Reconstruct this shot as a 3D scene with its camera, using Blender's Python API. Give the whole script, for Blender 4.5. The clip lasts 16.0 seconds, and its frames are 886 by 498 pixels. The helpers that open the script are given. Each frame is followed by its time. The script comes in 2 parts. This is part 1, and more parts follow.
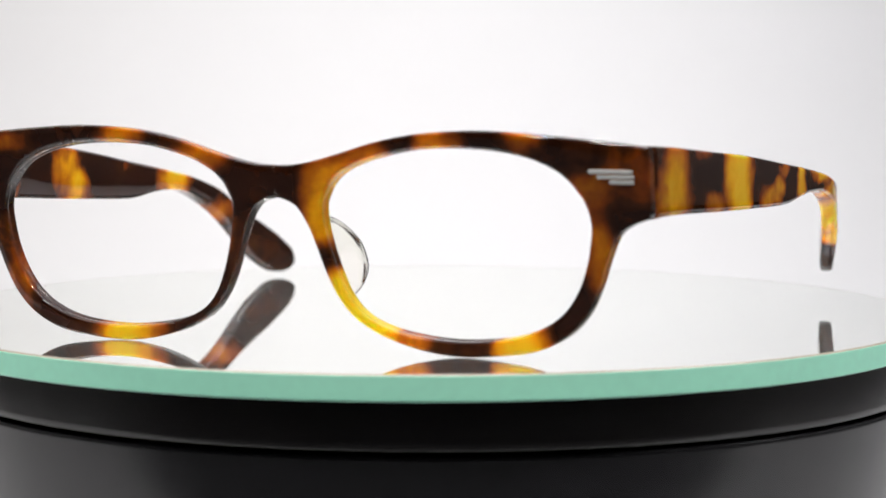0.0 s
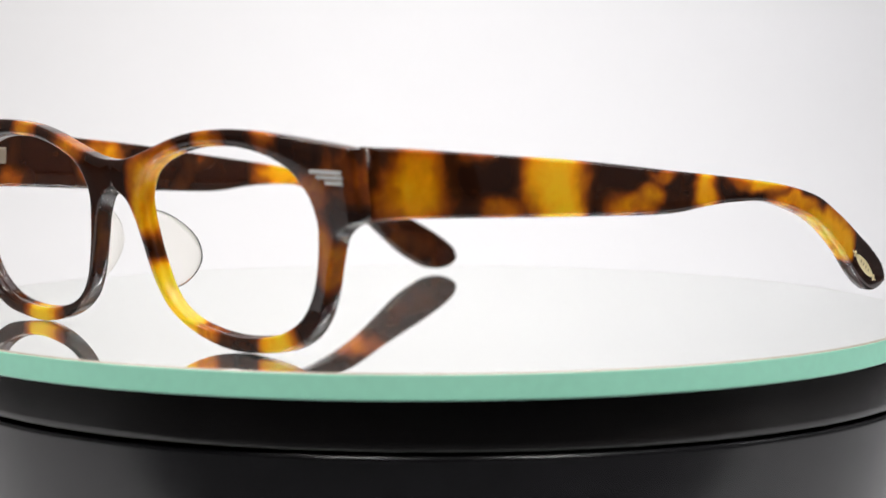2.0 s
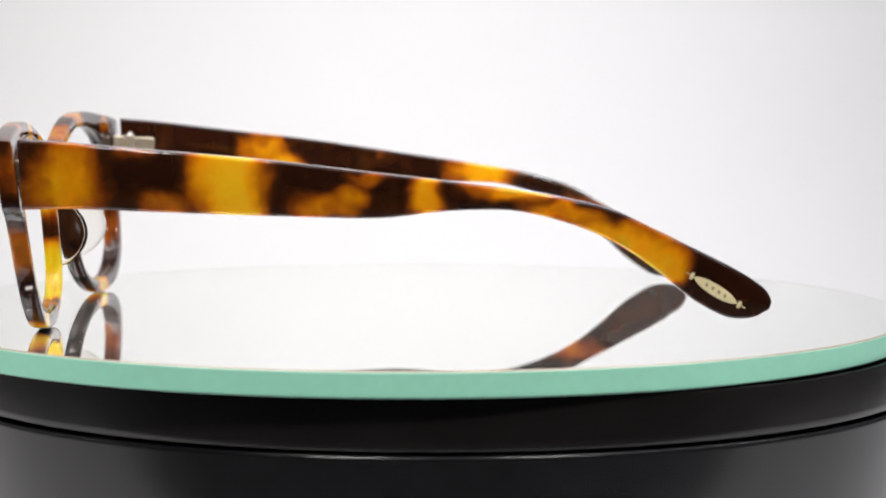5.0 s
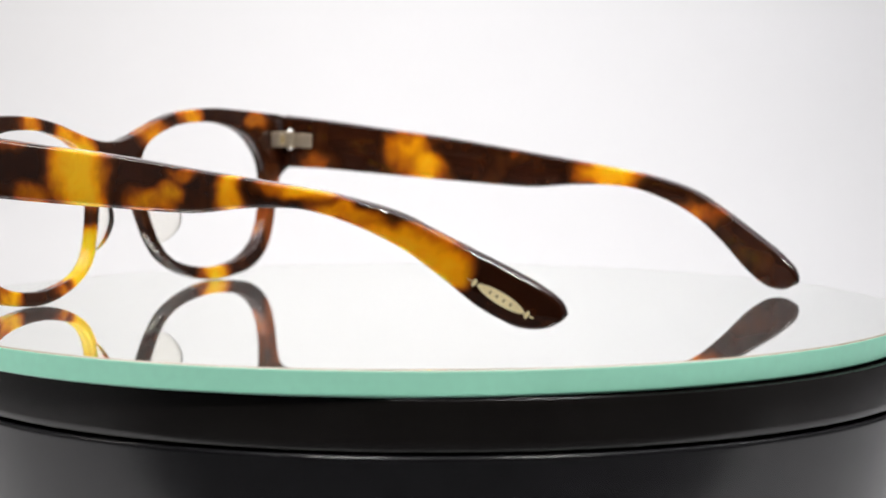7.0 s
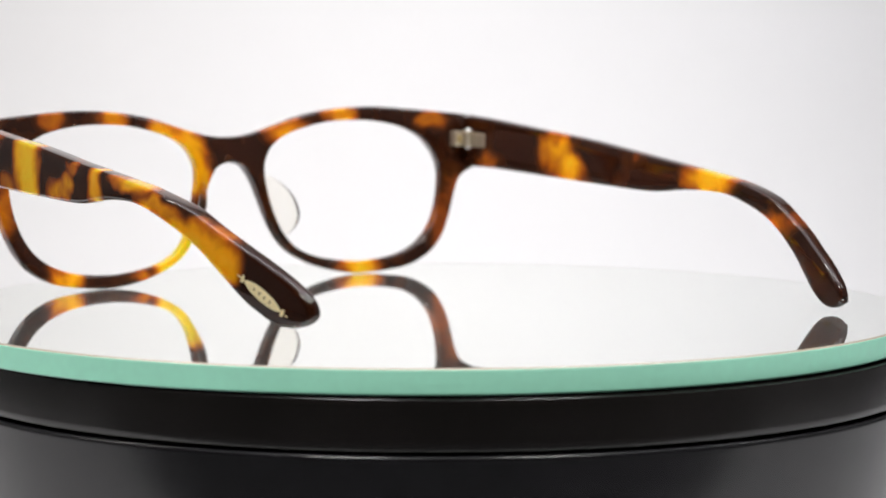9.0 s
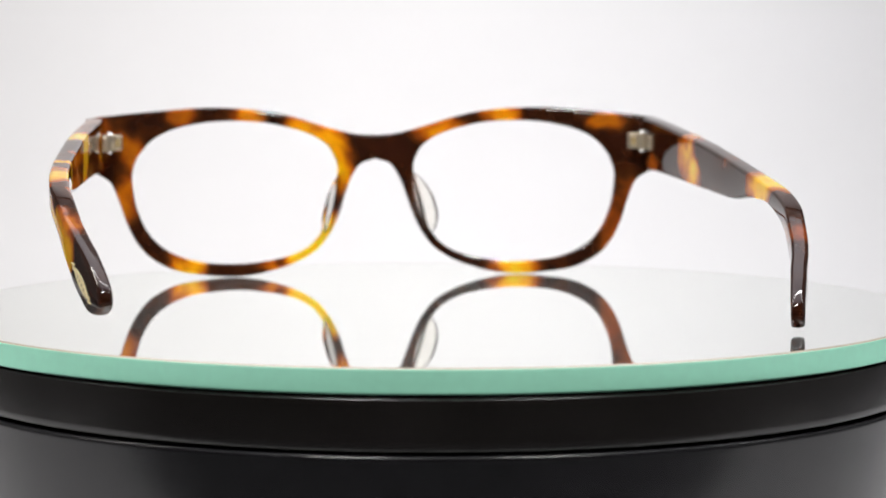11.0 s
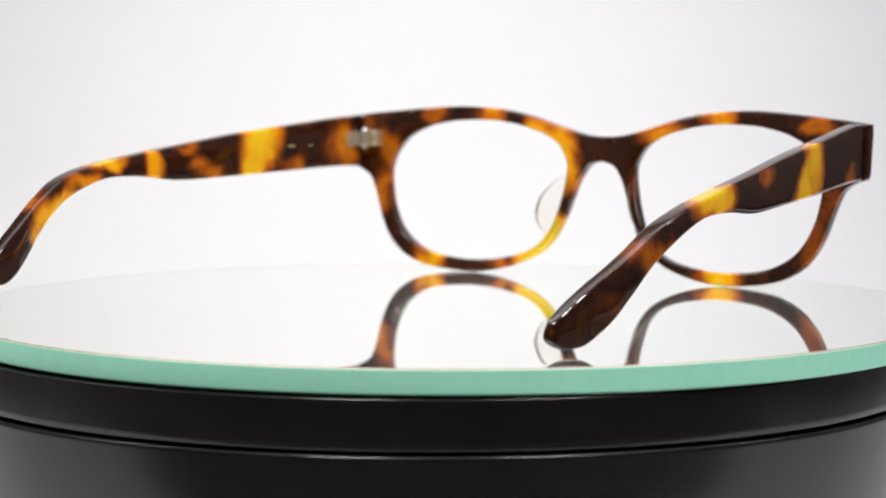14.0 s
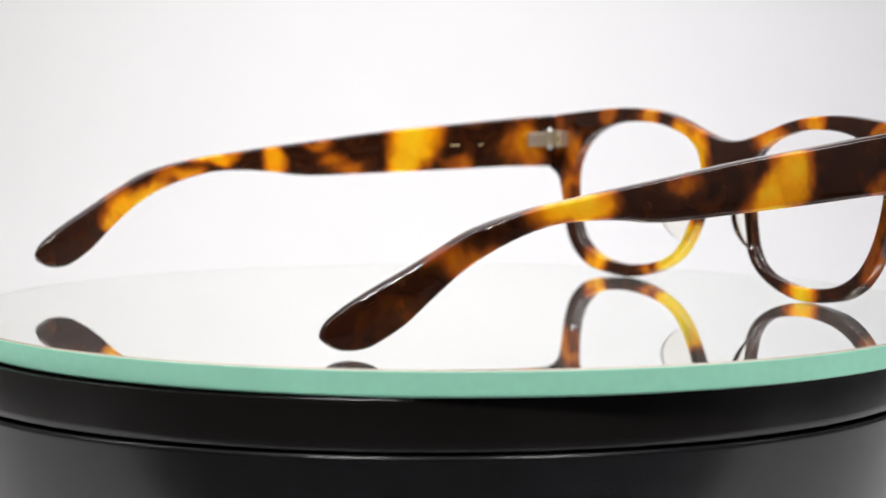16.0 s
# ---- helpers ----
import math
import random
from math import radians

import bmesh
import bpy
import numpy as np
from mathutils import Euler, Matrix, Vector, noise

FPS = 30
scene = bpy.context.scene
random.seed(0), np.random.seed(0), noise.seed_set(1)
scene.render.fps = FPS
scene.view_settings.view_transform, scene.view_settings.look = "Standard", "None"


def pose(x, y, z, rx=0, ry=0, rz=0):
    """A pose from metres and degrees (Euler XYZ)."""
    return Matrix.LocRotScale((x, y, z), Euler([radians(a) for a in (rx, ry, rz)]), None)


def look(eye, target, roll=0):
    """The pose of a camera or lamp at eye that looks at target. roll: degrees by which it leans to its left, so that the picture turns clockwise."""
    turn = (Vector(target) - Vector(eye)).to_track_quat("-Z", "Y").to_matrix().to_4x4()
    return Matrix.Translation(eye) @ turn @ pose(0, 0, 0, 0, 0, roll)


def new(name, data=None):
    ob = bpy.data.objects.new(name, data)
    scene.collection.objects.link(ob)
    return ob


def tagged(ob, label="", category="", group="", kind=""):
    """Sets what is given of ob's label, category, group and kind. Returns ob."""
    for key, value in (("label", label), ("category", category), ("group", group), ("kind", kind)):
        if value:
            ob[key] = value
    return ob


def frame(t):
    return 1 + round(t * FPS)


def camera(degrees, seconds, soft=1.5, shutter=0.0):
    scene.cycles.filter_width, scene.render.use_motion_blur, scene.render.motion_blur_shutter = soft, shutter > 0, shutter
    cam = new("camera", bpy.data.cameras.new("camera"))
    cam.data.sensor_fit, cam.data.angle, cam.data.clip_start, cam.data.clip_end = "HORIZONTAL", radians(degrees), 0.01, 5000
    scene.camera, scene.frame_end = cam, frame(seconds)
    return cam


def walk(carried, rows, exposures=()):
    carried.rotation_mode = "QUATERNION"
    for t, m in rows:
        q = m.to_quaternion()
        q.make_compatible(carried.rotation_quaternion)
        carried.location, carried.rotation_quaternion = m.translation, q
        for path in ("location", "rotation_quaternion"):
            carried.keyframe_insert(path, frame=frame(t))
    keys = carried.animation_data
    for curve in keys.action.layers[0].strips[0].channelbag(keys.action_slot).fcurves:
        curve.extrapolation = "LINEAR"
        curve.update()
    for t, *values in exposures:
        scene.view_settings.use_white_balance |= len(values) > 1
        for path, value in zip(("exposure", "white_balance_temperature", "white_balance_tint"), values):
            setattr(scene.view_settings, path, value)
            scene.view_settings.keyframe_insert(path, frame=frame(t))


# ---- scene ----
cam = camera(20.44, 16.0, soft=1.6)
EYE = (0.0, -0.523, 0.0552)
VIEW = pose(*EYE, 90 - 4.662, 0, -0.2197) @ pose(0, 0, 0, 0, 0, 0.071)
walk(cam, [(0.0, VIEW), (16.0, VIEW)])
# a long lens at a middling stop: near and far ends of the spectacles fall slightly out of focus
cam.data.dof.use_dof = True
cam.data.dof.focus_distance = 0.488
cam.data.dof.aperture_fstop = 22.0

TURN_RATE = -13.58          # degrees a second, clockwise from above
MM = 0.001

# ---- light: softbox over the sweep, two added backdrop fills, four small spots, a dim room ----
world = bpy.data.worlds.new("room_air")
world.use_nodes = True
world.node_tree.nodes["Background"].inputs[0].default_value = (0.9, 0.92, 1.0, 1)
world.node_tree.nodes["Background"].inputs[1].default_value = 0.05
scene.world = world


def lamp(name, eye, target, size, size_y, power, colour):
    data = bpy.data.lights.new(name, "AREA")
    data.shape, data.size, data.size_y = "RECTANGLE", size, size_y
    data.energy, data.color = power, colour
    ob = new(name, data)
    ob.matrix_world = look(eye, target)
    return ob


lamp("softbox_light", (0.0, 0.10, 0.735), (0.0, 0.12, 0.0), 1.0, 0.60, 2.75, (1.0, 0.995, 1.08))
# unseen fills, added to level the paper's brightness: warm left, cool right
lamp("backdrop_fill", (-0.40, 0.05, 0.45), (-0.05, 0.72, 0.05), 0.10, 0.30, 1.0, (1.0, 0.95, 0.86))
lamp("backdrop_fill", (0.40, 0.05, 0.45), (0.10, 0.72, 0.05), 0.10, 0.30, 0.58, (0.96, 0.98, 1.0))
for lx in (-0.22, 0.20):
    lamp("led_bar_light", (lx, 0.06, 0.60), (lx * 0.2, 0.02, 0), 0.018, 0.42, 0.55, (1.0, 0.99, 0.98))
for lx, ly, lz in ((-0.19, -0.34, 0.52), (-0.12, -0.37, 0.53), (0.17, -0.32, 0.54), (0.24, -0.28, 0.55)):
    lamp("spot_light", (lx, ly, lz), (0, 0, 0), 0.045, 0.045, 1.15, (1.0, 0.98, 0.95))
scene.view_settings.exposure = 0.0


# ---- materials ----
def material(name):
    m = bpy.data.materials.new(name)
    m.use_nodes = True
    return m, m.node_tree.nodes, m.node_tree.links, m.node_tree.nodes["Principled BSDF"]


def plain(name, colour, rough, metal=0.0, grain=0.0, scale=400.0, bump=0.0, coat=0.0):
    """A surface with colour and roughness that vary at two scales."""
    m, n, l, b = material(name)
    b.inputs["Metallic"].default_value = metal
    b.inputs["Coat Weight"].default_value = coat
    b.inputs["Coat Roughness"].default_value = 0.06
    tc = n.new("ShaderNodeTexCoord")
    big, fine = n.new("ShaderNodeTexNoise"), n.new("ShaderNodeTexNoise")
    big.inputs["Scale"].default_value, fine.inputs["Scale"].default_value = scale * 0.08, scale
    fine.inputs["Detail"].default_value = 6
    l.new(tc.outputs["Object"], big.inputs["Vector"])
    l.new(tc.outputs["Object"], fine.inputs["Vector"])
    add = n.new("ShaderNodeMath")
    l.new(big.outputs["Fac"], add.inputs[0])
    l.new(fine.outputs["Fac"], add.inputs[1])
    col = n.new("ShaderNodeMapRange")
    col.inputs["From Min"].default_value, col.inputs["From Max"].default_value = 0.6, 1.4
    col.inputs["To Min"].default_value, col.inputs["To Max"].default_value = 1 - grain, 1 + grain
    l.new(add.outputs[0], col.inputs["Value"])
    tint = n.new("ShaderNodeVectorMath")
    tint.operation = "SCALE"
    tint.inputs[0].default_value = colour
    l.new(col.outputs["Result"], tint.inputs["Scale"])
    l.new(tint.outputs["Vector"], b.inputs["Base Color"])
    rg = n.new("ShaderNodeMapRange")
    rg.inputs["From Min"].default_value, rg.inputs["From Max"].default_value = 0.6, 1.4
    rg.inputs["To Min"].default_value, rg.inputs["To Max"].default_value = rough * 0.85, rough * 1.15
    l.new(add.outputs[0], rg.inputs["Value"])
    l.new(rg.outputs["Result"], b.inputs["Roughness"])
    if bump:
        bp = n.new("ShaderNodeBump")
        bp.inputs["Strength"].default_value, bp.inputs["Distance"].default_value = bump, 0.0004
        l.new(fine.outputs["Fac"], bp.inputs["Height"])
        l.new(bp.outputs["Normal"], b.inputs["Normal"])
    return m


def tortoise(name, blobs, seed):
    """Tortoiseshell acetate: amber clouds (centre and radii in mm, strength) in dark brown stock, warped and mottled."""
    m, n, l, b = material(name)
    tc = n.new("ShaderNodeTexCoord")
    warp = n.new("ShaderNodeTexNoise")
    warp.inputs["Scale"].default_value, warp.inputs["Detail"].default_value = 105.0, 2.5
    shift = n.new("ShaderNodeVectorMath")
    shift.inputs[1].default_value = (seed, seed * 0.7, -seed)
    l.new(tc.outputs["Object"], shift.inputs[0])
    l.new(shift.outputs["Vector"], warp.inputs["Vector"])
    centred = n.new("ShaderNodeVectorMath")
    centred.operation = "SUBTRACT"
    centred.inputs[1].default_value = (0.5, 0.5, 0.5)
    l.new(warp.outputs["Color"], centred.inputs[0])
    away = n.new("ShaderNodeVectorMath")
    away.operation = "SCALE"
    away.inputs["Scale"].default_value = 0.0075
    l.new(centred.outputs["Vector"], away.inputs[0])
    at = n.new("ShaderNodeVectorMath")
    l.new(tc.outputs["Object"], at.inputs[0])
    l.new(away.outputs["Vector"], at.inputs[1])
    total = None
    for (x, y, z), (rx, ry, rz), strength in blobs:
        sub, mul, dist, fall = (n.new("ShaderNodeVectorMath"), n.new("ShaderNodeVectorMath"), n.new("ShaderNodeVectorMath"), n.new("ShaderNodeMapRange"))
        sub.operation, mul.operation, dist.operation = "SUBTRACT", "MULTIPLY", "LENGTH"
        sub.inputs[1].default_value = (x * MM, y * MM, z * MM)
        mul.inputs[1].default_value = (1 / (rx * MM), 1 / (ry * MM), 1 / (rz * MM))
        l.new(at.outputs["Vector"], sub.inputs[0])
        l.new(sub.outputs["Vector"], mul.inputs[0])
        l.new(mul.outputs["Vector"], dist.inputs[0])
        fall.interpolation_type = "SMOOTHSTEP"
        fall.inputs["From Min"].default_value, fall.inputs["From Max"].default_value = 1.42, 0.34
        fall.inputs["To Max"].default_value = strength
        l.new(dist.outputs["Value"], fall.inputs["Value"])
        if total is None:
            total = fall.outputs["Result"]
        else:
            rest, mx = n.new("ShaderNodeMath"), n.new("ShaderNodeMath")
            rest.operation, mx.operation = "SUBTRACT", "MULTIPLY_ADD"
            rest.inputs[0].default_value = 1.0
            l.new(total, rest.inputs[1])
            l.new(fall.outputs["Result"], mx.inputs[0])
            l.new(rest.outputs[0], mx.inputs[1])
            l.new(total, mx.inputs[2])
            total = mx.outputs[0]
    mottle = n.new("ShaderNodeTexNoise")
    mottle.inputs["Scale"].default_value, mottle.inputs["Detail"].default_value = 75.0, 2.5
    l.new(shift.outputs["Vector"], mottle.inputs["Vector"])
    soft = n.new("ShaderNodeMapRange")
    soft.inputs["From Min"].default_value, soft.inputs["From Max"].default_value = 0.3, 0.75
    soft.inputs["To Min"].default_value, soft.inputs["To Max"].default_value = -0.08, 0.13
    l.new(mottle.outputs["Fac"], soft.inputs["Value"])
    mix = n.new("ShaderNodeMath")
    mix.use_clamp = True
    l.new(total, mix.inputs[0])
    l.new(soft.outputs["Result"], mix.inputs[1])
    ramp = n.new("ShaderNodeValToRGB")
    streak = n.new("ShaderNodeTexNoise")
    streak.inputs["Scale"].default_value, streak.inputs["Detail"].default_value = 300.0, 4.0
    l.new(at.outputs["Vector"], streak.inputs["Vector"])
    fine = n.new("ShaderNodeMapRange")
    fine.inputs["From Min"].default_value, fine.inputs["From Max"].default_value = 0.3, 0.7
    fine.inputs["To Min"].default_value, fine.inputs["To Max"].default_value = -0.10, 0.10
    l.new(streak.outputs["Fac"], fine.inputs["Value"])
    grained = n.new("ShaderNodeMath")
    grained.use_clamp = True
    l.new(mix.outputs[0], grained.inputs[0])
    l.new(fine.outputs["Result"], grained.inputs[1])
    el = ramp.color_ramp.elements
    el[0].position, el[0].color = 0.0, (0.020, 0.006, 0.003, 1)
    el[1].position, el[1].color = 1.0, (1.0, 0.61, 0.014, 1)
    for pos, colour in ((0.18, (0.050, 0.014, 0.004, 1)), (0.34, (0.21, 0.042, 0.005, 1)), (0.56, (0.50, 0.145, 0.004, 1)), (0.80, (0.92, 0.43, 0.005, 1))):
        e = el.new(pos)
        e.color = colour
    l.new(grained.outputs[0], ramp.inputs["Fac"])
    l.new(ramp.outputs["Color"], b.inputs["Base Color"])
    b.inputs["Roughness"].default_value = 0.04
    b.inputs["Specular IOR Level"].default_value = 0.0
    through_light = n.new("ShaderNodeBsdfTranslucent")
    half_dye = n.new("ShaderNodeGamma")     # light crosses two faces of the sheet
    half_dye.inputs["Gamma"].default_value = 0.40
    l.new(ramp.outputs["Color"], half_dye.inputs["Color"])
    l.new(half_dye.outputs["Color"], through_light.inputs["Color"])
    share = n.new("ShaderNodeMath")
    share.operation = "MULTIPLY"
    share.inputs[1].default_value = 1.15
    l.new(mix.outputs[0], share.inputs[0])
    share.use_clamp = True
    b.inputs["Subsurface Radius"].default_value = (1.0, 0.55, 0.12)     # light wanders through the amber stock
    b.inputs["Subsurface Scale"].default_value = 0.0045
    l.new(share.outputs[0], b.inputs["Subsurface Weight"])
    part_through = n.new("ShaderNodeMath")
    part_through.operation = "MULTIPLY"
    part_through.inputs[1].default_value = 0.45
    l.new(share.outputs[0], part_through.inputs[0])
    both = n.new("ShaderNodeMixShader")
    l.new(part_through.outputs[0], both.inputs["Fac"])
    l.new(b.outputs["BSDF"], both.inputs[1])
    l.new(through_light.outputs["BSDF"], both.inputs[2])
    polish, gloss, lacquer = n.new("ShaderNodeFresnel"), n.new("ShaderNodeBsdfGlossy"), n.new("ShaderNodeMixShader")
    polish.inputs["IOR"].default_value = 1.5
    gloss.inputs["Color"].default_value = (1, 1, 1, 1)
    gloss.inputs["Roughness"].default_value = 0.03
    l.new(polish.outputs["Fac"], lacquer.inputs["Fac"])
    l.new(both.outputs["Shader"], lacquer.inputs[1])
    l.new(gloss.outputs["BSDF"], lacquer.inputs[2])
    l.new(lacquer.outputs["Shader"], n["Material Output"].inputs["Surface"])
    return m


FRONT_BLOBS = [
    ((11.5, -12, 30), (6.0, 9, 7.5), 0.80), ((9.5, -12, 23.5), (4.0, 9, 4.5), 0.68), ((14.5, -12, 7.0), (7.5, 9, 5.5), 1.0), ((11.5, -12, 11), (3.5, 9, 4), 0.85),
    ((19, -12, 35.5), (5.0, 9, 4.0), 0.68), ((32, -12, 39), (4.5, 9, 3.5), 0.60), ((48, -11, 39), (5, 9, 3.5), 0.46),
    ((19, -12, 4.0), (5.5, 9, 4), 0.85), ((27, -12, 2), (4.0, 9, 3.0), 0.5), ((47, -11, 2), (6.0, 9, 4), 0.95), ((61.5, -10, 18), (4.5, 9, 6.5), 0.58),
    ((60.5, -10, 29), (4.0, 9, 5), 0.38), ((68, -8, 33), (7, 9, 6), 0.36),
    ((-31, -12, 39), (5.0, 9, 3.5), 0.72), ((-15, -12, 35), (7, 9, 4.5), 0.56), ((-33, -12, 1.5), (7.5, 9, 4), 1.0),
    ((-57, -10, 37), (5, 9, 2.6), 0.44), ((-57, -10, 10), (4.5, 9, 7), 0.36), ((-62, -10, 20), (4, 9, 6), 0.26), ((-11, -12, 22), (4, 9, 7), 0.24),
]
LEFT_BLOBS = [
    ((74, 1.5, 31), (9, 8.0, 9), 0.80), ((74, 31.5, 32), (9, 8.0, 9), 0.95), ((74, 19.5, 26), (9, 5.0, 3.5), 0.55), ((74, 35, 26), (9, 4.5, 4), 0.95),
    ((75, 49, 26), (9, 5.5, 3.0), 0.62), ((75, 54, 29), (9, 4, 2.2), 0.55), ((76, 57, 32.5), (9, 5, 1.8), 0.52), ((76, 68.5, 28), (9, 3.4, 6), 0.86), ((76, 84, 29.8), (9, 9, 2.4), 0.84),
    ((76, 93, 26.0), (9, 8, 2.0), 0.72), ((76, 100, 22.6), (9, 7, 2.6), 0.80), ((76, 107, 19.5), (9, 6.5, 5.0), 0.84), ((75, 112, 15.5), (9, 4.5, 3.6), 0.92), ((75, 15, 36.5), (9, 4, 2.0), 0.40), ((75, 125, 9), (9, 9, 7), -0.5),
]
RIGHT_BLOBS = [
    ((-74, 26, 31), (9, 6.0, 6.0), 0.86), ((-74, 32, 25), (9, 6.5, 4.5), 0.92), ((-76, 54, 29), (9, 5, 2.5), 0.34), ((-76, 80, 26), (9, 11, 4.5), 0.90),
    ((-75, 103, 17), (9, 10, 3), 0.36), ((-74, 116, 7), (9, 8, 4), 0.16), ((-72, 2, 27), (9, 5, 4), 0.36),
]
mat_front = tortoise("tortoiseshell_front", FRONT_BLOBS, 0.31)
mat_left = tortoise("tortoiseshell_temple", LEFT_BLOBS, 0.77)
mat_right = tortoise("tortoiseshell_temple", RIGHT_BLOBS, 1.43)
mat_steel = plain("nickel_silver", (0.52, 0.45, 0.35), 0.34, metal=0.8, grain=0.08, scale=900, bump=0.05)
mat_inlay = plain("polished_silver_inlay", (0.80, 0.78, 0.75), 0.25, metal=0.45, grain=0.06, scale=900)
mat_gold = plain("gold_leaf", (0.84, 0.72, 0.42), 0.42, metal=0.15, grain=0.10, scale=1500, bump=0.08)
mat_dark_ink = plain("engraved_ink", (0.30, 0.22, 0.10), 0.5, grain=0.05)
# glass green, lightened to stand in for light glowing inside the disc
mat_edge = plain("ground_glass_edge", (0.42, 0.92, 0.70), 0.42, grain=0.05, scale=500, bump=0.04)
# the brown is the chamfer's reflection, painted as a flat colour
mat_chamfer = plain("chamfer_edge", (0.40, 0.36, 0.28), 0.3, grain=0.08, scale=500)
mat_silver = plain("silvering", (0.968, 0.985, 0.958), 0.003, metal=0.968, grain=0.006, scale=60)
mat_plastic = plain("black_plastic", (0.0095, 0.0083, 0.0078), 0.24, grain=0.25, scale=60, bump=0.3)
# black plastic; bluish tint and blotchy grain imitate reflections of the room
mat_base = plain("reflection_toned_black_plastic", (0.0085, 0.0083, 0.0097), 0.22, grain=0.45, scale=260, bump=0.02)
mat_paper = plain("white_paper", (0.83, 0.825, 0.835), 0.85, grain=0.012, scale=260, bump=0.05)
mat_fabric = plain("white_fabric", (0.82, 0.82, 0.82), 0.9, grain=0.02, scale=900, bump=0.1)
mat_side = plain("grey_fabric", (0.13, 0.13, 0.13), 0.9, grain=0.04, scale=900, bump=0.1)
mat_room = plain("grey_wall_paint", (0.10, 0.10, 0.105), 0.8, grain=0.05, scale=20, bump=0.1)
mat_floor = plain("dark_carpet", (0.05, 0.05, 0.052), 0.95, grain=0.2, scale=120, bump=0.3)

mat_glass, gn, gl, gb = material("clear_float_glass")
gb.inputs["Base Color"].default_value = (0.998, 1.0, 0.997, 1)
gb.inputs["Roughness"].default_value = 0.0
gb.inputs["IOR"].default_value = 1.012
gb.inputs["Transmission Weight"].default_value = 1.0
mat_pad, pn, pl, pb = material("clear_pad_acetate")
pb.inputs["Base Color"].default_value = (0.98, 0.96, 0.91, 1)
pb.inputs["Roughness"].default_value = 0.04
pb.inputs["IOR"].default_value = 1.15
pb.inputs["Transmission Weight"].default_value = 1.0


# ---- mesh helpers ----
def part(name, bm, mat, parent, label="", smooth=True):
    bmesh.ops.recalc_face_normals(bm, faces=bm.faces)
    me = bpy.data.meshes.new(name)
    bm.to_mesh(me)
    bm.free()
    me.materials.append(mat)
    me.polygons.foreach_set("use_smooth", [smooth] * len(me.polygons))
    ob = new(name, me)
    ob.parent = parent
    return tagged(ob, label)


def lathe(profile, steps=256, closed=False):
    """A ring of quads from (radius, height) points in mm; a point on the axis closes it."""
    bm = bmesh.new()
    rings = []
    for r, z in profile:
        if r == 0:
            rings.append([bm.verts.new((0, 0, z * MM))])
        else:
            rings.append([bm.verts.new((r * MM * math.cos(a * math.tau / steps), r * MM * math.sin(a * math.tau / steps), z * MM)) for a in range(steps)])
    pairs = list(zip(rings, rings[1:])) + ([(rings[-1], rings[0])] if closed else [])
    for p, q in pairs:
        for i in range(steps):
            j = (i + 1) % steps
            if len(p) == 1:
                bm.faces.new((p[0], q[i], q[j]))
            elif len(q) == 1:
                bm.faces.new((p[i], q[0], p[j]))
            else:
                bm.faces.new((p[i], q[i], q[j], p[j]))
    return bm


def box(size, at=(0, 0, 0), turn=None, bevel=0.0, seg=2):
    bm = bmesh.new()
    bmesh.ops.create_cube(bm, size=1.0, matrix=Matrix.Diagonal((*size, 1)))
    if bevel:
        bmesh.ops.bevel(bm, geom=bm.edges, offset=bevel, segments=seg, affect="EDGES", profile=0.5)
    m = Matrix.Translation(at) @ (turn.to_4x4() if turn else Matrix.Identity(4))
    bmesh.ops.transform(bm, matrix=m, verts=bm.verts)
    return bm


def rod(radius, length, axis, at, steps=20, bevel=0.0):
    bm = bmesh.new()
    turn = Vector((0, 0, 1)).rotation_difference(Vector(axis)).to_matrix().to_4x4()
    bmesh.ops.create_cone(bm, cap_ends=True, segments=steps, radius1=radius, radius2=radius, depth=length, matrix=Matrix.Translation(at) @ turn)
    if bevel:
        sharp = [e for e in bm.edges if len(e.link_faces) == 2 and e.calc_face_angle(0) > 1.0]
        bmesh.ops.bevel(bm, geom=sharp, offset=bevel, segments=2, affect="EDGES")
    return bm


def glide(points, per=6):
    """Catmull-Rom through points; the first and last serve as tangents only."""
    out = []
    for a, b, c, d in zip(points, points[1:], points[2:], points[3:]):
        for k in range(per):
            t = k / per
            out.append(tuple(0.5 * (2 * q + (r - p) * t + (2 * p - 5 * q + 4 * r - s) * t * t + (3 * q - p - 3 * r + s) * t ** 3) for p, q, r, s in zip(a, b, c, d)))
    return out + [points[-2]]


# ---- the setting: room, table, lightbox sweep ----
TABLE = -0.062


def slab(name, size, at, mat, label, category):
    ob = part(name, box(size, bevel=0.002), mat, None, smooth=False)
    ob.location = at
    return tagged(ob, label, category, kind="structure")


slab("floor", (5.0, 5.0, 0.1), (0, -0.4, -0.86), mat_floor, "dark grey carpeted studio floor", "floor")
slab("ceiling", (5.0, 5.0, 0.1), (0, -0.4, 1.84), mat_room, "dim grey painted studio ceiling", "ceiling")
slab("wall_north", (5.0, 0.1, 2.6), (0, 2.15, 0.49), mat_room, "dim grey painted studio wall", "wall")
slab("wall_south", (5.0, 0.1, 2.6), (0, -2.95, 0.49), mat_room, "dim grey painted studio wall", "wall")
slab("wall_east", (0.1, 5.0, 2.6), (2.55, -0.4, 0.49), mat_room, "dim grey painted studio wall", "wall")
slab("wall_west", (0.1, 5.0, 2.6), (-2.55, -0.4, 0.49), mat_room, "dim grey painted studio wall", "wall")

table = tagged(new("table"), "dark photo table with metal legs under the lightbox", "table")
table.location = (0, 0.15, -0.81)
part("tabletop", box((1.5, 1.3, 0.03), (0, 0, 0.725), bevel=0.003), mat_floor, table, smooth=False)
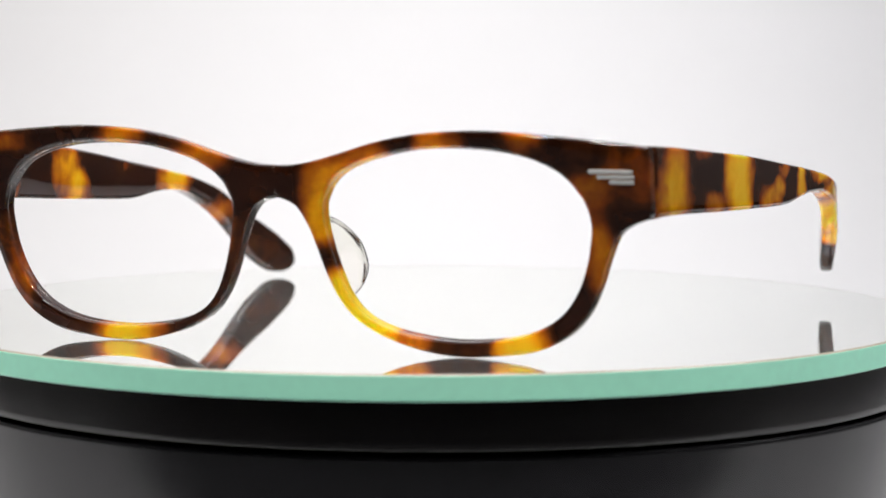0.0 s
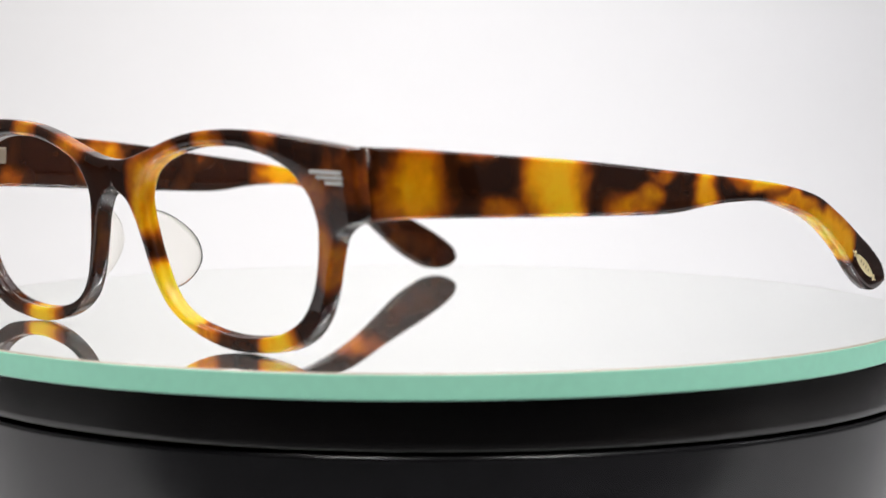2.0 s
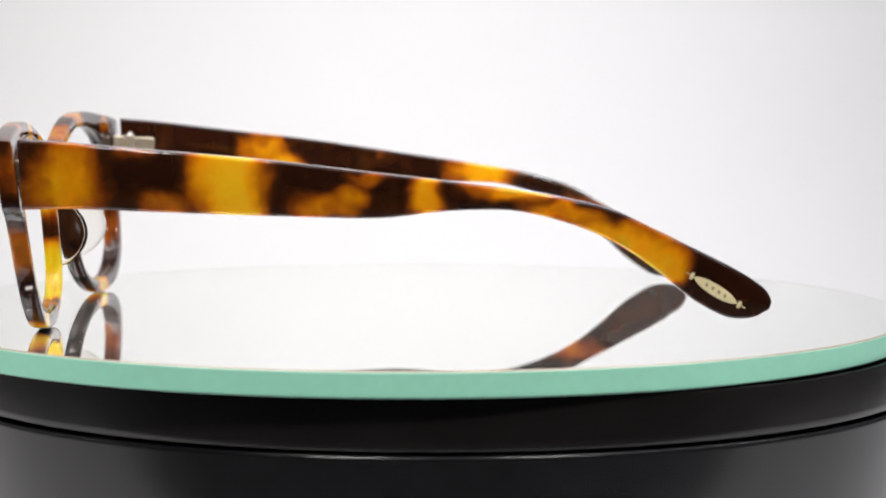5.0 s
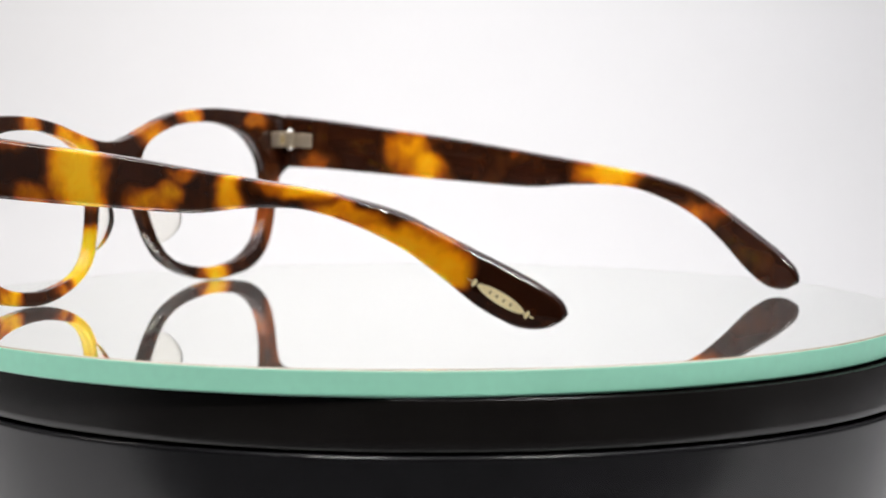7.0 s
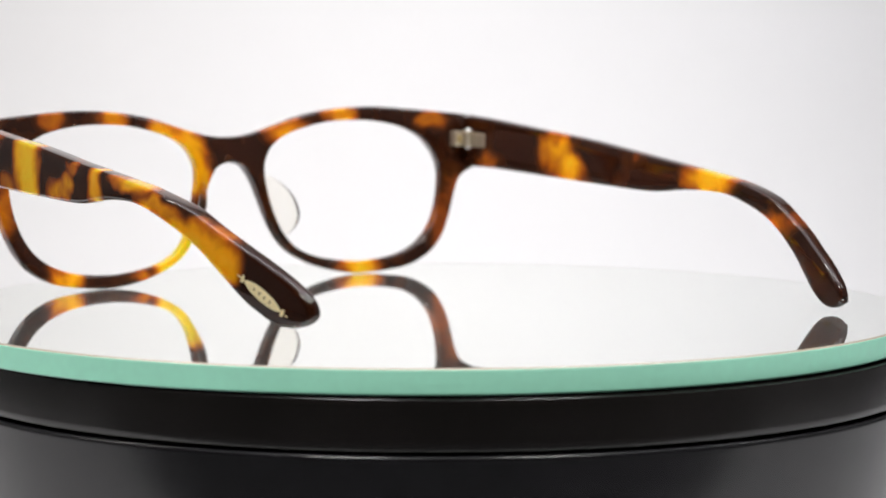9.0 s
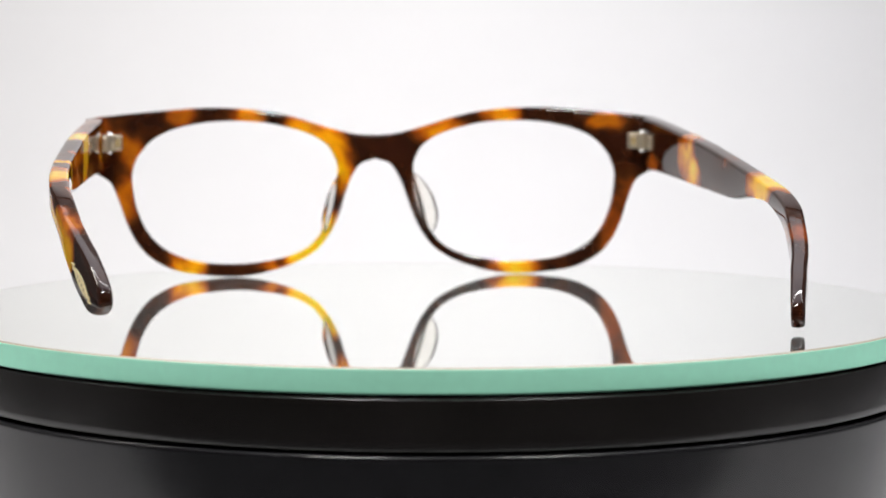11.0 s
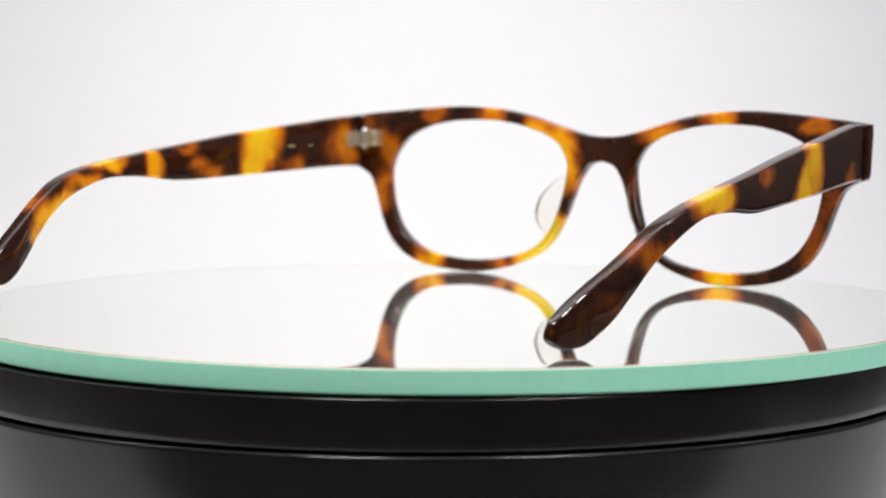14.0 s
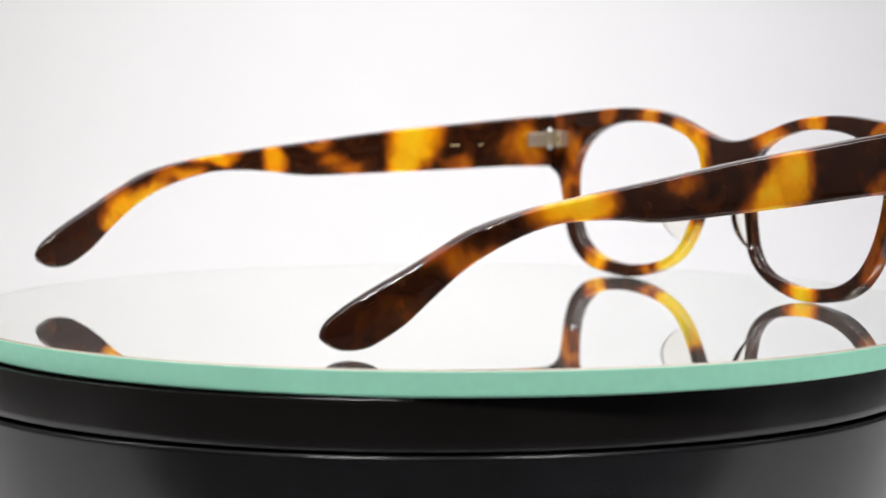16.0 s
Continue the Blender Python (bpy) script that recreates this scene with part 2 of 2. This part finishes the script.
for sx in (-0.7, 0.7):
    for sy in (-0.6, 0.6):
        part("leg", box((0.04, 0.04, 0.71), (sx, sy, 0.355), bevel=0.003), mat_steel, table, smooth=False)


def sweep():
    """A sheet of white paper that lies on the table and curves up behind it."""
    ys = [(-0.135, 0.0), (0.0, 0.0), (0.38, 0.0)]
    ys += [(0.38 + 0.3 * math.sin(a * math.pi / 24), 0.3 - 0.3 * math.cos(a * math.pi / 24)) for a in range(1, 13)] + [(0.68, 0.74)]
    bm = bmesh.new()
    rows = []
    for side in (0.0, 0.0012):
        rows.append([[bm.verts.new((x, y - (side if z > 0.3 else 0), TABLE + 0.003 + z + (side if z <= 0.3 else 0))) for x in (-0.40, 0.40)] for y, z in ys])
    for grid in rows:
        for p, q in zip(grid, grid[1:]):
            bm.faces.new((p[0], p[1], q[1], q[0]))
    for p, q, r, s in zip(rows[0], rows[0][1:], rows[1], rows[1][1:]):
        bm.faces.new((p[0], q[0], s[0], r[0]))
        bm.faces.new((p[1], q[1], s[1], r[1]))
    return bm


tagged(part("backdrop", sweep(), mat_paper, None), "seamless white paper backdrop sweep", "backdrop", kind="structure")

# unseen enclosure added to shape light: white top bounces, grey sides darken reflections
lightbox = tagged(new("lightbox"), "unseen fabric lightbox added to shape light, white top and grey sides", "lightbox")
lightbox.location = (0, 0, TABLE)
for sx in (-0.585, 0.585):
    part("side_panel", box((0.012, 1.02, 0.82), (sx, 0.19, 0.41), bevel=0.002), mat_side, lightbox, "added grey fabric side that keeps reflections dark", smooth=False)
part("back_panel", box((1.15, 0.012, 0.82), (0, 0.695, 0.41), bevel=0.002), mat_side, lightbox, smooth=False)
part("top_panel", box((1.182, 1.02, 0.012), (0, 0.19, 0.827), bevel=0.002), mat_fabric, lightbox, smooth=False)

# ---- turntable ----
turntable = tagged(new("turntable"), "round glossy black plastic display turntable", "turntable")
turntable.location = (0, 0, TABLE + 0.0045)
FOOT = -(TABLE + 0.0045) * 1000     # mm from the turntable's foot to the mirror's top
base = part("base", lathe([(0, 0), (94, 0), (96.0, 0.6), (98.6, 2), (99.2, 4), (100.6, 18), (102.4, FOOT - 20), (102.6, FOOT - 16.2), (102.65, FOOT - 15.7), (102.55, FOOT - 15.4), (102.2, FOOT - 15.2), (101.8, FOOT - 15.15), (96, FOOT - 15.1), (0, FOOT - 14.9)]), mat_base, turntable)
platter = part("platter", lathe([(0, FOOT - 14.7), (95, FOOT - 14.7), (101.7, FOOT - 14.6), (102.2, FOOT - 14.4), (102.4, FOOT - 14.0), (102.4, FOOT - 13.0), (102.3, FOOT - 10.0), (102.2, FOOT - 7.0), (102.1, FOOT - 5.6), (102.09, FOOT - 5.32), (102.0, FOOT - 5.3), (93.0, FOOT - 5.2), (92.6, FOOT - 5.0), (92.6, FOOT - 4.85), (0, FOOT - 4.85)]), mat_plastic, turntable)
for f in platter.data.polygons:
    f.use_smooth = abs(f.normal.z) < 0.9
spindle = part("spindle", lathe([(0, FOOT - 14.95), (12, FOOT - 14.95), (12, FOOT - 14.65), (0, FOOT - 14.65)], 48), mat_steel, turntable, "steel spindle between base and platter")

# ---- mirror disc ----
mirror = tagged(new("mirror_disc"), "round thick glass mirror with a green edge on a turntable", "mirror")
MIRROR_AT = Vector((-2.04, -4.0, 0)) * MM
R, T = 104.7, 4.8
top = part("glass_top", lathe([(0, 0), (60, 0), (R - 0.45, 0)]), mat_glass, mirror, "clear polished glass surface")
top.visible_shadow = False
part("chamfer", lathe([(R - 0.45, 0), (R - 0.05, -0.30)]), mat_chamfer, mirror, "thin chamfered rim, brownish reflection put into its colour")
part("edge", lathe([(R - 0.05, -0.30), (R - 0.01, -0.36), (R, -0.45), (R, -0.7), (R, -1.6), (R, -3.0), (R, -T + 0.5), (R, -T + 0.3), (R - 0.06, -T + 0.15), (R - 0.3, -T)]), mat_edge, mirror, "ground green glass edge with its inner glow in the colour")
part("silver_backing", lathe([(0, -0.05), (60, -0.05), (R - 0.50, -0.05)]), mat_silver, mirror, "silvered layer under the glass")
part("underside", lathe([(0, -T), (60, -T), (R - 0.3, -T)]), mat_plastic, mirror, "black painted underside")

# ---- spectacles ----
glasses = tagged(new("spectacles"), "tortoiseshell acetate spectacles with open temples, standing on a mirror disc", "glasses")
HEADING, SEAT = -22.71, Vector((-0.02360, -0.06420, 0.00015))
THICK = 3.5


def face_y(x, z=25.0):
    """Front surface of the frame, bowed forward at the bridge and leaning forward at the top (mm; +y is backward)."""
    return -(14.7 - 3.3 * (x / 65) ** 2 + 0.128 * (z - 30.0))


# lens opening and outer edge, point by point, for one half (mm)
HALF = [
    ((10.1, 29.0), (0, 34.0)), ((11.0, 30.6), (4, 34.2)), ((12.8, 32.4), (8.5, 35.1)), ((16, 34.2), (14, 36.7)),
    ((20.5, 35.7), (20, 38.5)), ((26.5, 37.0), (27, 39.9)), ((33.5, 37.5), (34.5, 40.6)), ((41, 37.2), (42, 40.7)),
    ((47.5, 36.0), (50, 40.2)), ((52, 34.2), (58, 39.5)), ((54.8, 32.1), (65, 38.8)), ((56.9, 29.4), (69.2, 38.2)),
    ((57.5, 28.3), (70.0, 37.4)), ((58.2, 26.3), (70.1, 31.5)), ((58.5, 24.2), (70.0, 26.3)), ((58.45, 22.8), (69.1, 25.5)),
    ((58.3, 21.3), (66.6, 24.5)), ((57.9, 18.6), (64.2, 22.6)), ((57.1, 15.5), (62.4, 18.5)), ((55.5, 11.8), (60.5, 13.0)),
    ((53.1, 8.5), (58.1, 8.3)), ((49.8, 6.0), (54.4, 4.4)), ((45.4, 4.2), (48.8, 1.6)), ((40, 3.3), (42, 0.45)),
    ((33.5, 3.0), (34, 0.0)), ((27, 3.6), (26.5, 1.0)), ((21, 4.9), (19.5, 3.3)), ((16.5, 7.1), (14.4, 6.4)),
    ((13.6, 10.3), (11.2, 10.5)), ((11.8, 14.3), (9.1, 15)), ((10.6, 18), (7.6, 19.3)), ((9.9, 20.8), (6.1, 23.3)),
    ((9.5, 22.8), (4.0, 26.6)), ((9.3, 24.5), (1.8, 27.9)), ((9.25, 25.7), (0, 28.2)),
]
MIDDLE = [((9.26, 26.2), (0, 28.95)), ((9.32, 26.9), (0, 30.3)), ((9.5, 27.7), (0, 32.0)), ((9.85, 28.5), (0, 33.25))]


def rim_loops():
    """Cross-section after cross-section round one lens, and which of them lie on the middle of the bridge."""
    holes = [h for h, _ in HALF]
    outer = [o for _, o in HALF]
    ring = holes + [h for h, _ in MIDDLE]
    ring = [(x + 0.7 * max(0.0, (x - 45) / 13.5), z) for x, z in ring]
    holes = ring[:len(holes)]
    inner_line = glide([ring[-1]] + holes + [MIDDLE[0][0]])
    outer_line = glide([(-outer[1][0], outer[1][1])] + outer + [(-outer[-2][0], outer[-2][1])])
    pairs = [(h, o, False) for h, o in zip(inner_line, outer_line)]
    pairs += [(h, o, True) for h, o in MIDDLE]
    pairs[0] = (*pairs[0][:2], True)
    pairs[len(inner_line) - 1] = (*pairs[len(inner_line) - 1][:2], True)
    return pairs


def build_front():
    bm = bmesh.new()
    r = 0.75
    steps = [0.0, 0.06, 0.22, 0.5, 1.0]
    for sign in (1, -1):
        loops, middle = [], []
        for (hx, hz), (ox, oz), mid in rim_loops():
            width = math.hypot(ox - hx, oz - hz)
            ux, uz = (ox - hx) / width, (oz - hz) / width
            open_edge = not (mid and abs(ox) < 1e-6 and 28.5 < oz < 33.5)
            line = []
            for d in steps:
                line.append((d * r, r - math.sqrt(max(0.0, r * r - (r - d * r) ** 2))))
            for w in (0.35, 0.5, 0.65):
                line.append((r + (width - 2 * r) * w, 0.0))
            for d in reversed(steps):
                drop = (r - math.sqrt(max(0.0, r * r - (r - d * r) ** 2))) if open_edge else 0.0
                line.append((width - d * r, drop))
            ring = [(d, drop, 0) for d, drop in line] + [(d, drop, 1) for d, drop in reversed(line)]
            ring += [(0.0, THICK / 2 + 0.45, 2), (0.45, THICK / 2, 2), (0.0, THICK / 2 - 0.45, 2)]
            verts = []
            for d, drop, side in ring:
                depth = drop / THICK if side == 0 else 1 - drop / THICK if side == 1 else drop / THICK
                near = max(0.0, 1 - d / (0.7 * width)) * 0.4
                e = d + near * (0.72 - 1.15 * depth)
                x, z = hx + ux * e, hz + uz * e
                y = face_y(x, z) + (drop if side == 0 else THICK - drop if side == 1 else drop)
                if abs(x) < 1e-6:
                    x = 0.0
                verts.append(bm.verts.new((sign * x * MM, y * MM, z * MM)))
            loops.append(verts)
            middle.append(mid)
        n, wall = len(loops[0]), len(steps) * 2 + 3 - 1
        for i in range(len(loops)):
            j = (i + 1) % len(loops)
            for k in range(n):
                if k == wall and middle[i] and middle[j]:
                    continue
                q = (loops[i][k], loops[j][k], loops[j][(k + 1) % n], loops[i][(k + 1) % n])
                bm.faces.new(q if sign > 0 else q[::-1])
    bmesh.ops.remove_doubles(bm, verts=bm.verts, dist=0.00004)
    return bm


bm = build_front()
bmesh.ops.translate(bm, vec=(0.35 * MM, 0, 0), verts=bm.verts)
front = part("front", bm, mat_front, glasses, "glossy brown and amber tortoiseshell front")

TOP = [(-7.3, 38.3), (2, 37.8), (18, 36.5), (38, 34.9), (58.7, 32.6), (69, 31.5), (80, 30.2), (90, 28.8), (101, 26.2), (108.5, 22.8), (116, 19.1), (123.5, 15.3), (127.6, 12.9), (130.4, 10.8), (131.6, 8.7), (131.3, 7.5)]
LOW = [(-6.5, 25.4), (4, 25.6), (22, 25.1), (42, 24.6), (59, 24.4), (69, 25.5), (76.5, 26), (85, 25.7), (95, 23.1), (103, 19.5), (109.8, 14.8), (116.2, 9.6), (121.7, 6.4), (125.0, 5.5), (128.3, 5.7), (130.7, 6.9)]
FLARE_AT = [-8, 20, 40, 70, 95, 110, 120, 135]
FLARE = [70.1, 73.2, 75.1, 77.3, 77.4, 74.6, 71.4, 67.4]


def flare(y):
    """How far the temple's outer face stands out from the middle (mm)."""
    k = max(i for i, a in enumerate(FLARE_AT) if a <= y)
    k = min(k, len(FLARE_AT) - 2)
    t = (y - FLARE_AT[k]) / (FLARE_AT[k + 1] - FLARE_AT[k])
    pts = [FLARE[max(k - 1, 0)], FLARE[k], FLARE[k + 1], FLARE[min(k + 2, len(FLARE) - 1)]]
    p, q, r, s = pts
    return 0.5 * (2 * q + (r - p) * t + (2 * p - 5 * q + 4 * r - s) * t * t + (3 * q - p - 3 * r + s) * t ** 3)


def build_temple(sign):
    bm = bmesh.new()
    ext = lambda p: [(2 * p[0][0] - p[1][0], 2 * p[0][1] - p[1][1])] + p + [(2 * p[-1][0] - p[-2][0], 2 * p[-1][1] - p[-2][1])]
    tops, lows = glide(ext(TOP), 5), glide(ext(LOW), 5)
    loops = []
    for i, (a, b) in enumerate(zip(tops, lows)):
        last = i / (len(tops) - 1)
        thick = 4.0 - 1.4 * max(0.0, last - 0.5) / 0.5
        if last > 0.96:
            thick *= math.sqrt(max(0.05, 1 - ((last - 0.96) / 0.04) ** 2 * 0.75))
        high = math.hypot(b[0] - a[0], b[1] - a[1])
        rad = min(0.9 + 0.5 * max(0.0, last - 0.55), thick * 0.45, high * 0.45)
        ring = []
        corners = [(rad, rad, math.pi, 1.5 * math.pi), (high - rad, rad, 1.5 * math.pi, 2 * math.pi), (high - rad, thick - rad, 0, 0.5 * math.pi), (rad, thick - rad, 0.5 * math.pi, math.pi)]
        for cx, cy, s, e in corners:
            for k in range(5):
                ang = s + (e - s) * k / 4
                ring.append((cx + rad * math.cos(ang), cy + rad * math.sin(ang)))
        verts = []
        for along, deep in ring:
            t = along / high
            y, z = a[0] + (b[0] - a[0]) * t, a[1] + (b[1] - a[1]) * t
            verts.append(bm.verts.new((sign * (flare(y) - deep) * MM, y * MM, z * MM)))
        loops.append(verts)
    n = len(loops[0])
    for p, q in zip(loops, loops[1:]):
        for k in range(n):
            bm.faces.new((p[k], q[k], q[(k + 1) % n], p[(k + 1) % n]))
    bm.faces.new(loops[0])
    bm.faces.new(loops[-1])
    return bm


# the wearer's right temple hangs a little lower than the left one
HINGE = Vector((0, -5.1, 32)) * MM
DROP = Matrix.Translation(HINGE) @ pose(0, 0, 0, -2.1, 0, 0) @ Matrix.Translation(-HINGE)
temple_left = part("temple", build_temple(1), mat_left, glasses, "amber and dark brown mottled temple")
bm = build_temple(-1)
for v in bm.verts:                      # it stands a little closer in, and its bent end is shorter
    v.co.x += MM * float(np.interp(v.co.y / MM, [-6, 30, 70, 95, 115], [0.9, 1.7, 2.4, 1.9, 0.7]))
    if v.co.y > 0.09:
        v.co.y = 0.09 + (v.co.y - 0.09) * 0.94
bmesh.ops.transform(bm, matrix=DROP, verts=bm.verts)
temple_right = part("temple", bm, mat_right, glasses, "dark brown temple with two amber bands")



def hinge(sign, temple, turn):
    """Three-barrel hinge: a leaf sunk in the front, three knuckles on a pin, a plate on the temple."""
    x, y, z = sign * 64.4 * MM, -4.6 * MM, 32.5 * MM
    leaf = part("hinge", box((5.2 * MM, 2.6 * MM, 3.8 * MM), (x, -7.0 * MM, z), bevel=0.3 * MM), mat_steel, glasses, "small warm silver metal hinge", smooth=False)
    for k in (-1, 0, 1):
        bm = rod(1.15 * MM, 1.15 * MM, (0, 0, 1), (x + sign * 0.4 * MM, y, z + k * 1.3 * MM), bevel=0.15 * MM)
        web = box((1.9 * MM, 2.2 * MM, 1.1 * MM), (x + sign * 0.2 * MM, y - 1.0 * MM, z + k * 1.3 * MM), bevel=0.1 * MM)
        me = bpy.data.meshes.new("web")
        web.to_mesh(me)
        web.free()
        bm.from_mesh(me)
        bpy.data.meshes.remove(me)
        part("knuckle", bm, mat_steel, leaf, smooth=False)
    part("screw", rod(0.6 * MM, 5.3 * MM, (0, 0, 1), (x + sign * 0.4 * MM, y, z), bevel=0.2 * MM), mat_inlay, leaf)
    # dark bar on the leaf's face, in place of a recess's shade
    part("slot_shade", box((1.3 * MM, 0.3 * MM, 1.7 * MM), (x - sign * 1.5 * MM, -5.6 * MM, z), bevel=0.1 * MM), mat_dark_ink, leaf, smooth=False)
    plate = box((1.2 * MM, 5.4 * MM, 3.5 * MM), (sign * 66.0 * MM, -1.6 * MM, 32.3 * MM), bevel=0.25 * MM)
    bmesh.ops.transform(plate, matrix=turn, verts=plate.verts)
    part("hinge_plate", plate, mat_steel, temple, "small silver metal hinge plate", smooth=False)


hinge(1, temple_left, Matrix.Identity(4))
hinge(-1, temple_right, DROP)


def nose_pad(sign):
    """Clear pad: a thick leaf that bends back from the nose side of the rim."""
    bm = bmesh.new()
    rows = []
    for i in range(25):
        a = i / 24
        z = 25.0 - 15.2 * a
        reach = 0.5 + 7.3 * math.sin(math.pi * a) ** 0.62
        x0 = 8.3 + 3.9 * a ** 1.6
        ring = []
        for side in (0, 1):
            for k in range(9):
                t = (k if side == 0 else 8 - k) / 8
                thick = 1.15 * math.sqrt(max(0.0, 1 - (t * 0.98) ** 4)) * (0.35 + 0.65 * math.sin(math.pi * (0.04 + 0.92 * a)))
                bend = x0 + 3.6 * t * t * min(1.0, reach / 7.5)
                ring.append(bm.verts.new((sign * (bend + (thick if side else -thick)) * MM, (face_y(9, z) + THICK - 1.4 + reach * t) * MM, z * MM)))
        rows.append(ring)
    for p, q in zip(rows, rows[1:]):
        for k in range(18):
            bm.faces.new((p[k], q[k], q[(k + 1) % 18], p[(k + 1) % 18]))
    bm.faces.new(rows[0])
    bm.faces.new(rows[-1])
    return part("nose_pad", bm, mat_pad, glasses, "clear transparent nose pad")


nose_pad(1)
nose_pad(-1)


def front_emblem(sign):
    """Stepped silver bars let into the corner of the front."""
    bm = bmesh.new()
    for x0, x1, z, h in ((59.7, 67.6, 33.9, 0.75), (61.2, 67.9, 33.0, 0.7), (63.4, 67.8, 32.1, 0.75)):
        mid = (x0 + x1) / 2
        turn = Euler((0.13, 0, sign * math.atan(6.6 * mid / 4225))).to_matrix()
        piece = box(((x1 - x0) * MM, 0.5 * MM, h * MM), (sign * mid * MM, (face_y(mid, z) - 0.12) * MM, z * MM), turn, bevel=0.2 * MM)
        me = bpy.data.meshes.new("bar")
        piece.to_mesh(me)
        piece.free()
        bm.from_mesh(me)
        bpy.data.meshes.remove(me)
    return part("corner_emblem", bm, mat_inlay, glasses, "stepped silver metal inlay", smooth=False)


front_emblem(1)
front_emblem(-1)


def spindle_shape(length, height, thick):
    """A pointed oval plaque in the y-z plane with a small cross at each end."""
    bm = bmesh.new()
    outline = []
    for k in range(32):
        a = k * math.tau / 32
        c, s = math.cos(a), math.sin(a)
        outline.append((length / 2 * 0.80 * math.copysign(abs(c) ** 0.9, c), height / 2 * math.copysign(abs(s) ** 1.35, s)))
    front_ring = [bm.verts.new((thick, y, z)) for y, z in outline]
    back_ring = [bm.verts.new((-thick, y, z)) for y, z in outline]
    bm.faces.new(front_ring)
    bm.faces.new(back_ring[::-1])
    for k in range(32):
        bm.faces.new((front_ring[k], back_ring[k], back_ring[(k + 1) % 32], front_ring[(k + 1) % 32]))
    for s in (-1, 1):
        for size in ((0.22, 0.06), (0.05, 0.42)):
            bmesh.ops.create_cube(bm, size=1.0, matrix=Matrix.Translation((0, s * length * 0.44, 0)) @ Matrix.Diagonal((thick * 2, size[0] * length, size[1] * height * 1.4, 1)))
    return bm


def tip_emblem():
    a, b = Vector((0, 115.5, 14.1)), Vector((0, 126.2, 7.8))
    mid, way = (a + b) / 2, b - a
    lean = math.atan2(way.z, way.y)
    slope = (flare(b.y) - flare(a.y)) / (b.y - a.y)
    m = Matrix.Translation(Vector((((flare(a.y) + flare(b.y)) / 2 + 0.06) * MM, mid.y * MM, mid.z * MM))) @ Matrix.Rotation(-math.atan(slope), 4, "Z") @ Matrix.Rotation(lean, 4, "X")
    bm = spindle_shape(way.length * MM, 2.2 * MM, 0.07 * MM)
    bmesh.ops.transform(bm, matrix=m, verts=bm.verts)
    plaque = part("tip_emblem", bm, mat_gold, temple_left, "pale gold pointed oval plaque", smooth=False)
    for k in range(4):
        bar = box((0.05 * MM, 0.42 * MM, 0.6 * MM), bevel=0.0)
        bmesh.ops.transform(bar, matrix=m @ Matrix.Translation((0.08 * MM, (-2.1 + 1.4 * k) * MM, 0)), verts=bar.verts)
        part("bar", bar, mat_dark_ink, plaque, smooth=False)


tip_emblem()


def inner_marks(sign, temple, turn):
    """Small unreadable printing on the inner face of a temple."""
    for y, w in ((13.5, 1.1), (20.5, 2.6)):
        bar = box((0.05 * MM, w * MM, 0.26 * MM), (sign * (flare(y) - 4.03) * MM, y * MM, 31.2 * MM), Euler((0, 0, -sign * 0.055)).to_matrix())
        bmesh.ops.transform(bar, matrix=turn, verts=bar.verts)
        part("bar", bar, mat_gold, temple, smooth=False)


inner_marks(1, temple_left, Matrix.Identity(4))


# ---- what moves: the platter turns with mirror and spectacles ----
def motions():
    spin, disc, wear = [], [], []
    for k in range(65):
        t = k * 0.25
        turn = pose(0, 0, 0, 0, 0, TURN_RATE * t)
        spin.append((t, turn))
        disc.append((t, turn @ Matrix.Translation(MIRROR_AT)))
        wear.append((t, turn @ Matrix.Translation(SEAT) @ pose(0, 0, 0, 0, 0, HEADING)))
    walk(platter, spin)
    walk(mirror, disc)
    walk(glasses, wear)


motions()
